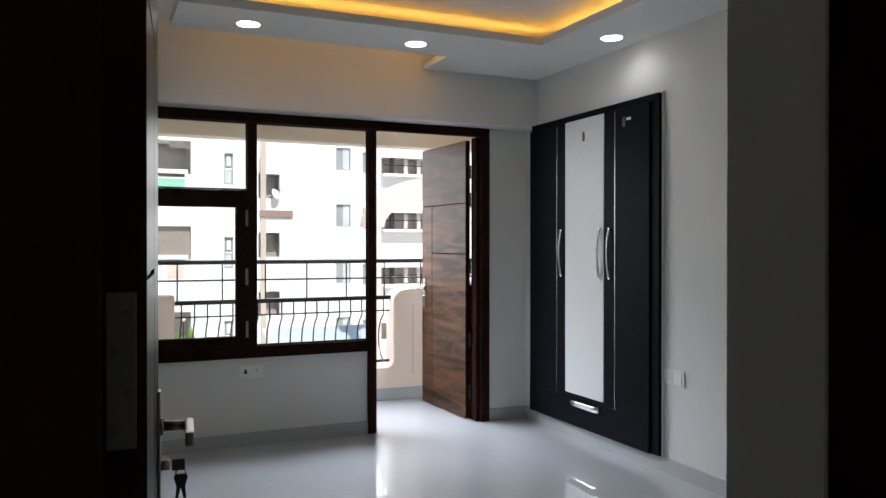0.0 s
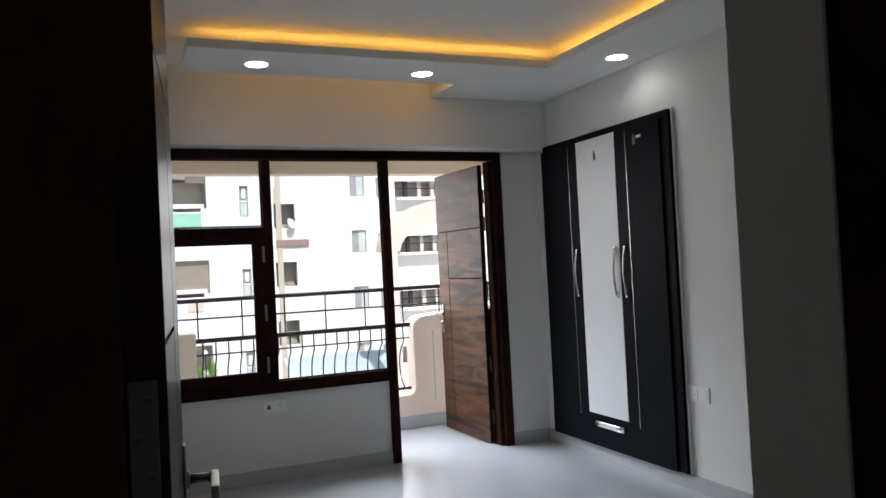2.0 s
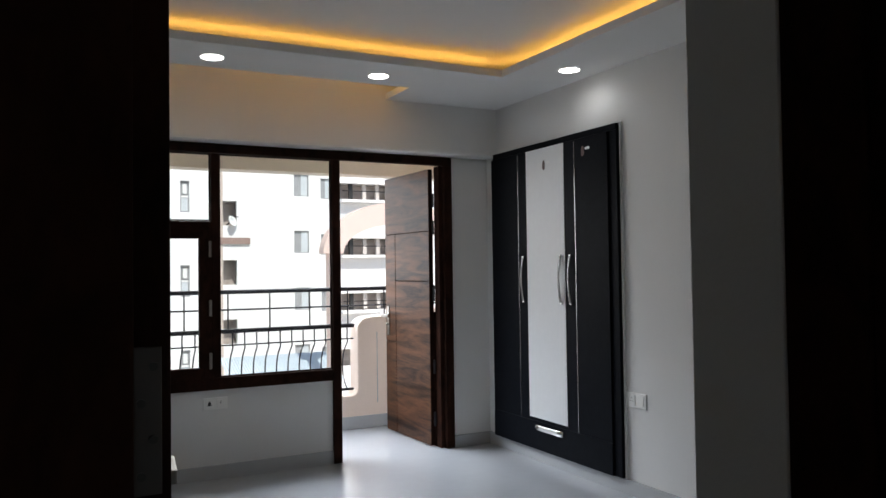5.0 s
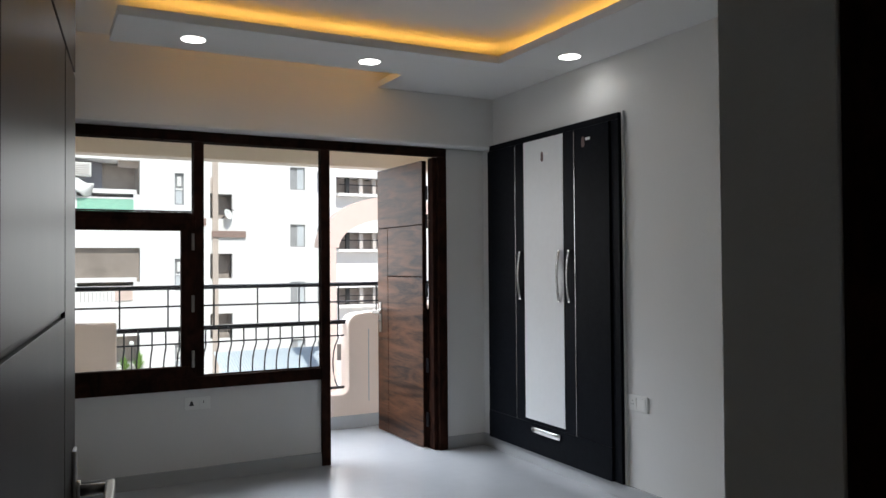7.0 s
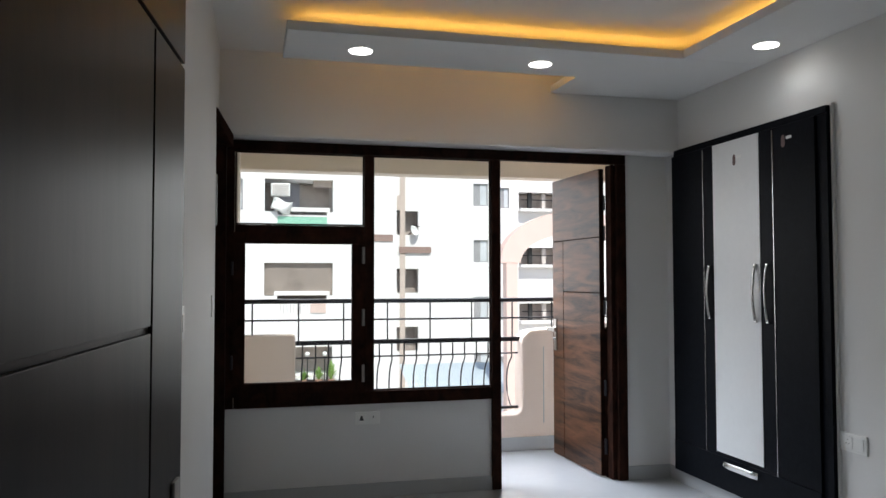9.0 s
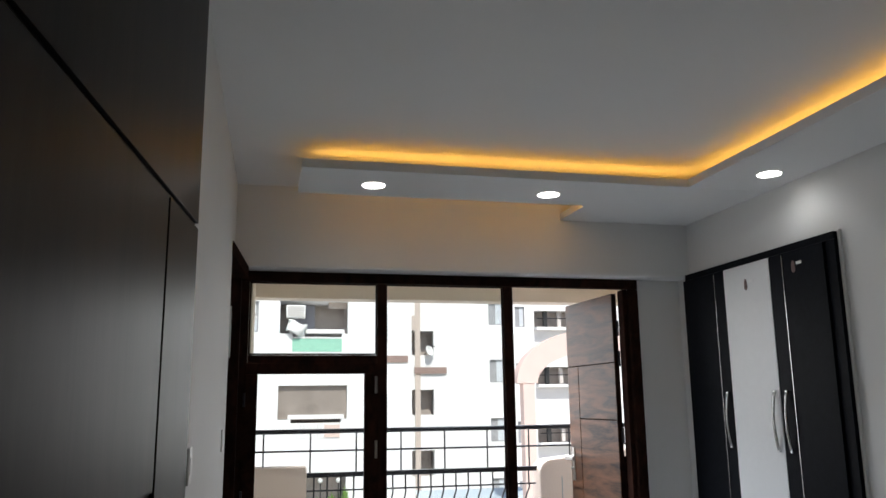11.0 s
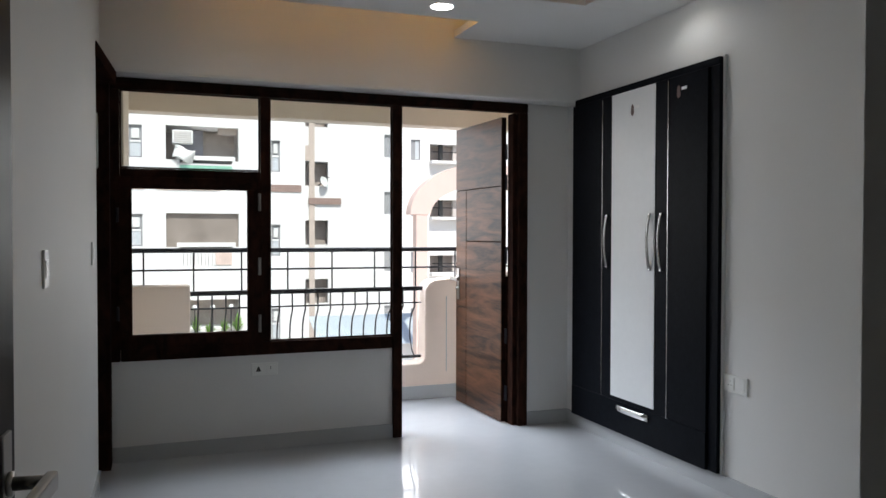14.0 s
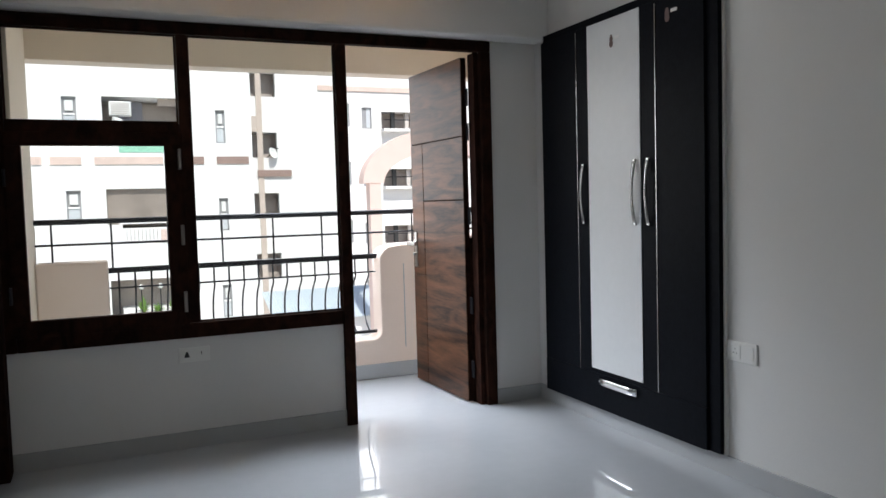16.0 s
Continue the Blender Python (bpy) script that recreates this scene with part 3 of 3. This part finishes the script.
def flats(name, label, x0, x1, y, z0, z1, holes, depth):
    """A block of flats: pierced front, body behind it, a window in each opening."""
    t = thing(name, pose(0, 0, 0), label, "building")
    part("front_wall", pierced(x0, x1, y, y + 0.25, z0, z1, holes), FACADE, t)
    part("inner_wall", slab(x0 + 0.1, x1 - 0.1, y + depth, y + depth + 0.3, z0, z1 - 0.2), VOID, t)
    part("roof", slab(x0 - 0.3, x1 + 0.3, y - 0.3, y + depth + 4, z1 + 0.002, z1 + 0.35, 0.03), FACADE, t)
    for h in holes:
        wide = h[1] - h[0]
        if wide < 0.95:
            w = part("window", slab(h[0], h[1], y + 0.12, y + 0.16, h[2], h[3]), PANE, t)
            xm, zm = (h[0] + h[1]) / 2, (h[2] + h[3]) / 2
            for b in ((h[0], h[1], h[2], h[2] + 0.05), (h[0], h[1], h[3] - 0.05, h[3]), (h[0], h[0] + 0.04, h[2], h[3]), (h[1] - 0.04, h[1], h[2], h[3])):
                part("window_frame", slab(b[0], b[1], y + 0.07, y + 0.165, b[2], b[3]), PANE, w)
            if y < 30:
                part("window_bar", slab(h[0] + 0.04, h[1] - 0.04, y + 0.07, y + 0.118, zm - 0.03, zm + 0.03), FACADE, w)
                part("lower_pane", slab(h[0] + 0.05, h[1] - 0.05, y + 0.10, y + 0.118, h[2] + 0.05, zm - 0.04), PALE, w, "pale lower pane")
                part("cooler_box", slab(h[0] + 0.09, h[1] - 0.09, y + 0.03, y + 0.118, zm + 0.10, h[3] - 0.12, 0.01), PLASTIC, w, "white cooler set in the window")
            else:
                part("side_pane", slab(xm, h[1] - 0.05, y + 0.10, y + 0.118, h[2] + 0.05, h[3] - 0.05), PALE, w, "pale side pane")
        else:
            part("window", slab(h[0] + 0.02, h[1] - 0.02, y + depth - 0.1, y + depth - 0.04, h[2] - 0.3, h[3] - 0.1), DUSTY_DIM, t)
            part("slab_edge", slab(h[0] - 0.1, h[1] + 0.1, y + 0.001, y + depth, h[3] + 0.01, h[3] + 0.16), FACADE, t)
    return t


near = []
for dz in (-6.0, -3.0, 0.0, 3.0):
    near += [(0.47, 2.88, 3.76 + dz, 4.93 + dz), (0.92, 2.67, 3.12 + dz, 3.76 + dz), (-0.71, -0.28, 3.80 + dz, 4.90 + dz), (4.01, 4.33, 3.44 + dz, 4.56 + dz)]
fl = flats("apartment_block", "white rendered block of flats with recessed balconies", -14.0, 5.22, 28.0, -7.3, 13.0, near, 1.4)
for a, b in ((-2.9, -1.35), (-1.12, -0.21), (0.17, 2.27), (3.13, 3.58), (4.0, 5.08)):
    part("band", slab(a, b, 27.96, 27.999, 2.73, 2.98), LIGHTBAND if a < 3 else BAND, fl)
for dz in (-6.0, -3.0, 3.0):
    b = part("balcony_rail", slab(0.92, 2.67, 27.98, 28.01, 3.58 + dz, 3.64 + dz), FACADE, fl)
    for k in range(15):
        part("baluster", slab(0.925 + 0.118 * k, 1.024 + 0.118 * k, 27.985, 28.005, 3.12 + dz, 3.58 + dz), FACADE, b)
GLAZING = material("dusty_glazing", (0.22, 0.185, 0.16), 0.35, vary=0.6, scale=1.6, grain=0.5, grain_scale=5)
part("balcony_glazing", slab(0.48, 2.87, 28.14, 28.19, 0.78, 1.92), GLAZING, fl, "dusty glazed balcony front")
net = part("balcony_net", slab(0.92, 2.67, 27.985, 28.0, 3.12, 3.58), GREEN, fl, "green net on the balcony rail")
part("net_rail", slab(0.92, 2.67, 27.97, 28.01, 3.585, 3.64), FACADE, net)
part("rail_panel", slab(2.09, 2.64, 27.955, 27.975, 0.14, 0.56, 0.004), LIGHTBAND, fl, "red-brown panel on the balcony rail")
part("screen", slab(1.0, 1.75, 29.0, 29.05, 3.6, 4.9), material("slate_screen", (0.3, 0.3, 0.34), 0.7, vary=0.2), fl, "grey screen in the balcony")
part("shutter", slab(2.2, 2.96, 28.3, 28.35, 4.70, 4.95), TAN, fl, "brown roller shutter")
ac = thing("air_conditioner", pose(0.68, 28.0, 4.33), "white window air conditioner on the balcony", "air conditioner")
part("case", slab(0, 0.68, 0.05, 0.5, 0, 0.46, 0.03), PLASTIC, ac)
part("grille", slab(0.06, 0.62, 0.04, 0.055, 0.05, 0.41), VOID, ac)
for k in range(5):
    part("slat", slab(0.06, 0.62, 0.03, 0.038, 0.08 + 0.07 * k, 0.10 + 0.07 * k), PLASTIC, ac)
bm = bmesh.new()
grid = [[bm.verts.new((0.78 + 0.65 * u - 0.1 * v, 27.9 + 0.12 * math.sin(5 * u + 3 * v), 4.26 - 0.22 * u - 0.42 * v + 0.05 * math.sin(7 * u))) for u in (i / 8 for i in range(9))] for v in (j / 6 for j in range(7))]
for a, b in zip(grid, grid[1:]):
    for k in range(8):
        bm.faces.new((a[k], a[k + 1], b[k + 1], b[k]))
cloth = tagged(part("cloth", bm, PLASTIC, smooth=True), "white cloth hung out to dry on the balcony", "cloth")
so = cloth.modifiers.new("thick", "SOLIDIFY")
so.thickness = 0.02

far_holes = []
for k in range(5):
    dz = 3.05 * (k - 2)
    far_holes += [(7.27, 8.62, 3.70 + dz, 4.96 + dz), (11.66, 12.48, 2.27 + dz, 3.47 + dz), (13.15, 13.70, 2.17 + dz, 3.28 + dz), (14.24, 17.2, 2.15 + dz, 3.08 + dz)]
ff = flats("apartment_block", "white rendered block of flats set further back", 5.0, 40.0, 40.0, -7.3, 16.0, far_holes, 0.9)
part("pilaster", slab(7.62, 7.90, 39.93, 39.999, -7.2, 8.3), TAN, ff)
part("ledge", slab(7.33, 7.598, 39.85, 39.999, 4.97, 5.76, 0.02), TAN, ff)
part("band", slab(7.57, 9.29, 39.88, 39.928, 2.74, 3.07), BAND, ff)
part("band", slab(10.8, 18.0, 39.93, 39.999, 7.15, 7.4), LIGHTBAND, ff)
for k in range(3):
    part("balcony_bar", slab(14.38, 17.18, 39.9, 39.94, 2.62 + 3.05 * (k - 1), 2.67 + 3.05 * (k - 1)), IRON, ff, "dark iron balcony bar")
    for x in (14.9, 15.7, 16.5):
        part("balcony_post", slab(x, x + 0.22, 40.3, 40.5, 2.17 + 3.05 * (k - 1), 3.24 + 3.05 * (k - 1), 0.02), VOID if x > 15 else DARKPART, ff)
    part("balcony_slab", slab(14.2, 17.4, 39.5, 39.998, 2.0 + 3.05 * (k - 1), 2.15 + 3.05 * (k - 1)), FACADE, ff)
dish = thing("satellite_dish", pose(8.36, 39.75, 3.92, 70, 0, 40), "white satellite dish on the facade", "satellite dish")
bm = bmesh.new()
bmesh.ops.create_uvsphere(bm, u_segments=20, v_segments=12, radius=0.42)
bmesh.ops.delete(bm, geom=[v for v in bm.verts if v.co.z > -0.25], context="VERTS")
bmesh.ops.translate(bm, verts=bm.verts[:], vec=(0, 0, 0.3))
dd = part("reflector", bm, PLASTIC, dish, smooth=True)
dd.modifiers.new("thick", "SOLIDIFY").thickness = 0.02
part("feed_arm", tube([(0, 0.3, 0), (0, 0.05, 0.4)], 0.02), IRON, dish)
part("mount", tube([(0, 0, -0.2), (0, -0.1, -0.6)], 0.03), IRON, dish)

cx, zs = 10.68, 1.87
outer = [(cx - 2.75 * math.cos(a), zs + 1.75 * math.sin(a)) for a in (radians(4 * k) for k in range(46))]
inner = [(cx - 2.05 * math.cos(a), zs + 1.0 * math.sin(a)) for a in (radians(4 * k) for k in range(45, -1, -1))]
arch = thing("arched_porch", pose(0, 0, 0), "pink rendered arch on slender columns", "arch")
part("arch", prism(outer + inner, 24.0, 24.5), PINK, arch)
part("column", slab(8.14, 8.53, 24.02, 24.4, -7.2, 2.0), PINK, arch)
part("column", slab(12.83, 13.22, 24.02, 24.4, -7.2, 2.0), PINK, arch)

bm = bmesh.new()
n = 84
front = [[bm.verts.new((5.25 + 3.9 * k / n, y, z + (0.05 if k % 2 else 0.0))) for k in range(n + 1)] for y, z in ((25.3, -2.56), (27.6, -1.76))]
for k in range(n):
    bm.faces.new((front[0][k], front[0][k + 1], front[1][k + 1], front[1][k]))
shed = thing("shed", pose(0, 0, 0), "low white shed with a pale blue corrugated sheet roof", "shed")
part("roof", bm, ROOF, shed, "pale blue corrugated sheets").modifiers.new("thick", "SOLIDIFY").thickness = 0.01
part("wall", slab(5.4, 9.0, 25.6, 27.5, -7.2, -2.58), FACADE, shed)

part("plant_ledge", slab(0.9, 3.2, 27.62, 27.998, -2.58, -2.45, 0.01), FACADE, fl)
POT = material("clay_pot", (0.42, 0.24, 0.17), 0.8, vary=0.2, scale=8)


PLANTS = ((1.42, 0.72, 46, 0.26, 3), (1.85, 0.48, 40, 0.30, 5), (2.38, 0.60, 44, 0.30, 7), (2.81, 0.80, 60, 0.34, 9))


def potted_plant(x, height, leaves, spread, seed):
    """A clay pot with a tuft of long leaves that lean outwards."""
    rng = random.Random(seed)
    t = thing("potted_plant", pose(x, 27.80, -2.45), "green leafy plant in a clay pot on a balcony ledge", "plant", "plants on the ledge")
    bm = bmesh.new()
    bmesh.ops.create_cone(bm, cap_ends=True, segments=14, radius1=0.085, radius2=0.12, depth=0.22, matrix=Matrix.Translation((0, 0, 0.11)))
    pot = part("pot", bm, POT, t)
    bm = bmesh.new()
    bmesh.ops.create_cone(bm, cap_ends=True, segments=14, radius1=0.13, radius2=0.13, depth=0.035, matrix=Matrix.Translation((0, 0, 0.222)))
    part("rim", bm, POT, pot)
    bm = bmesh.new()
    for k in range(leaves):
        turn, lean, long = rng.uniform(0, 2 * math.pi), rng.uniform(0.1, 1.0), height * rng.uniform(0.55, 1.0)
        way, side, rows = Vector((math.cos(turn), math.sin(turn), 0)), Vector((-math.sin(turn), math.cos(turn), 0)), []
        for j in range(5):
            u = j / 4
            c = Vector((0, 0, 0.2 + long * u * (1 - 0.45 * lean * u))) + way * spread * lean * u ** 1.4
            wide = 0.040 * math.sin(math.pi * (0.12 + 0.84 * u))
            rows.append((bm.verts.new(c - side * wide), bm.verts.new(c + side * wide)))
        for a, b in zip(rows, rows[1:]):
            bm.faces.new((a[0], a[1], b[1], b[0]))
    part("foliage", bm, LEAVES, t)


for x, height, leaves, spread, seed in PLANTS:
    potted_plant(x, height, leaves, spread, seed)
for x in (1.38, 1.97, 2.58):
    gl_lamp = thing("globe_lamp", pose(x, 27.70, -2.45), "small white globe lamp on a thin dark stem", "lamp", "globes along the balcony")
    part("stem", tube([(0, 0, 0), (0, 0, 1.08)], 0.018), IRON, gl_lamp)
    bm = bmesh.new()
    bmesh.ops.create_uvsphere(bm, u_segments=16, v_segments=10, radius=0.085, matrix=Matrix.Translation((0, 0, 1.15)))
    part("globe", bm, PLASTIC, gl_lamp, smooth=True)
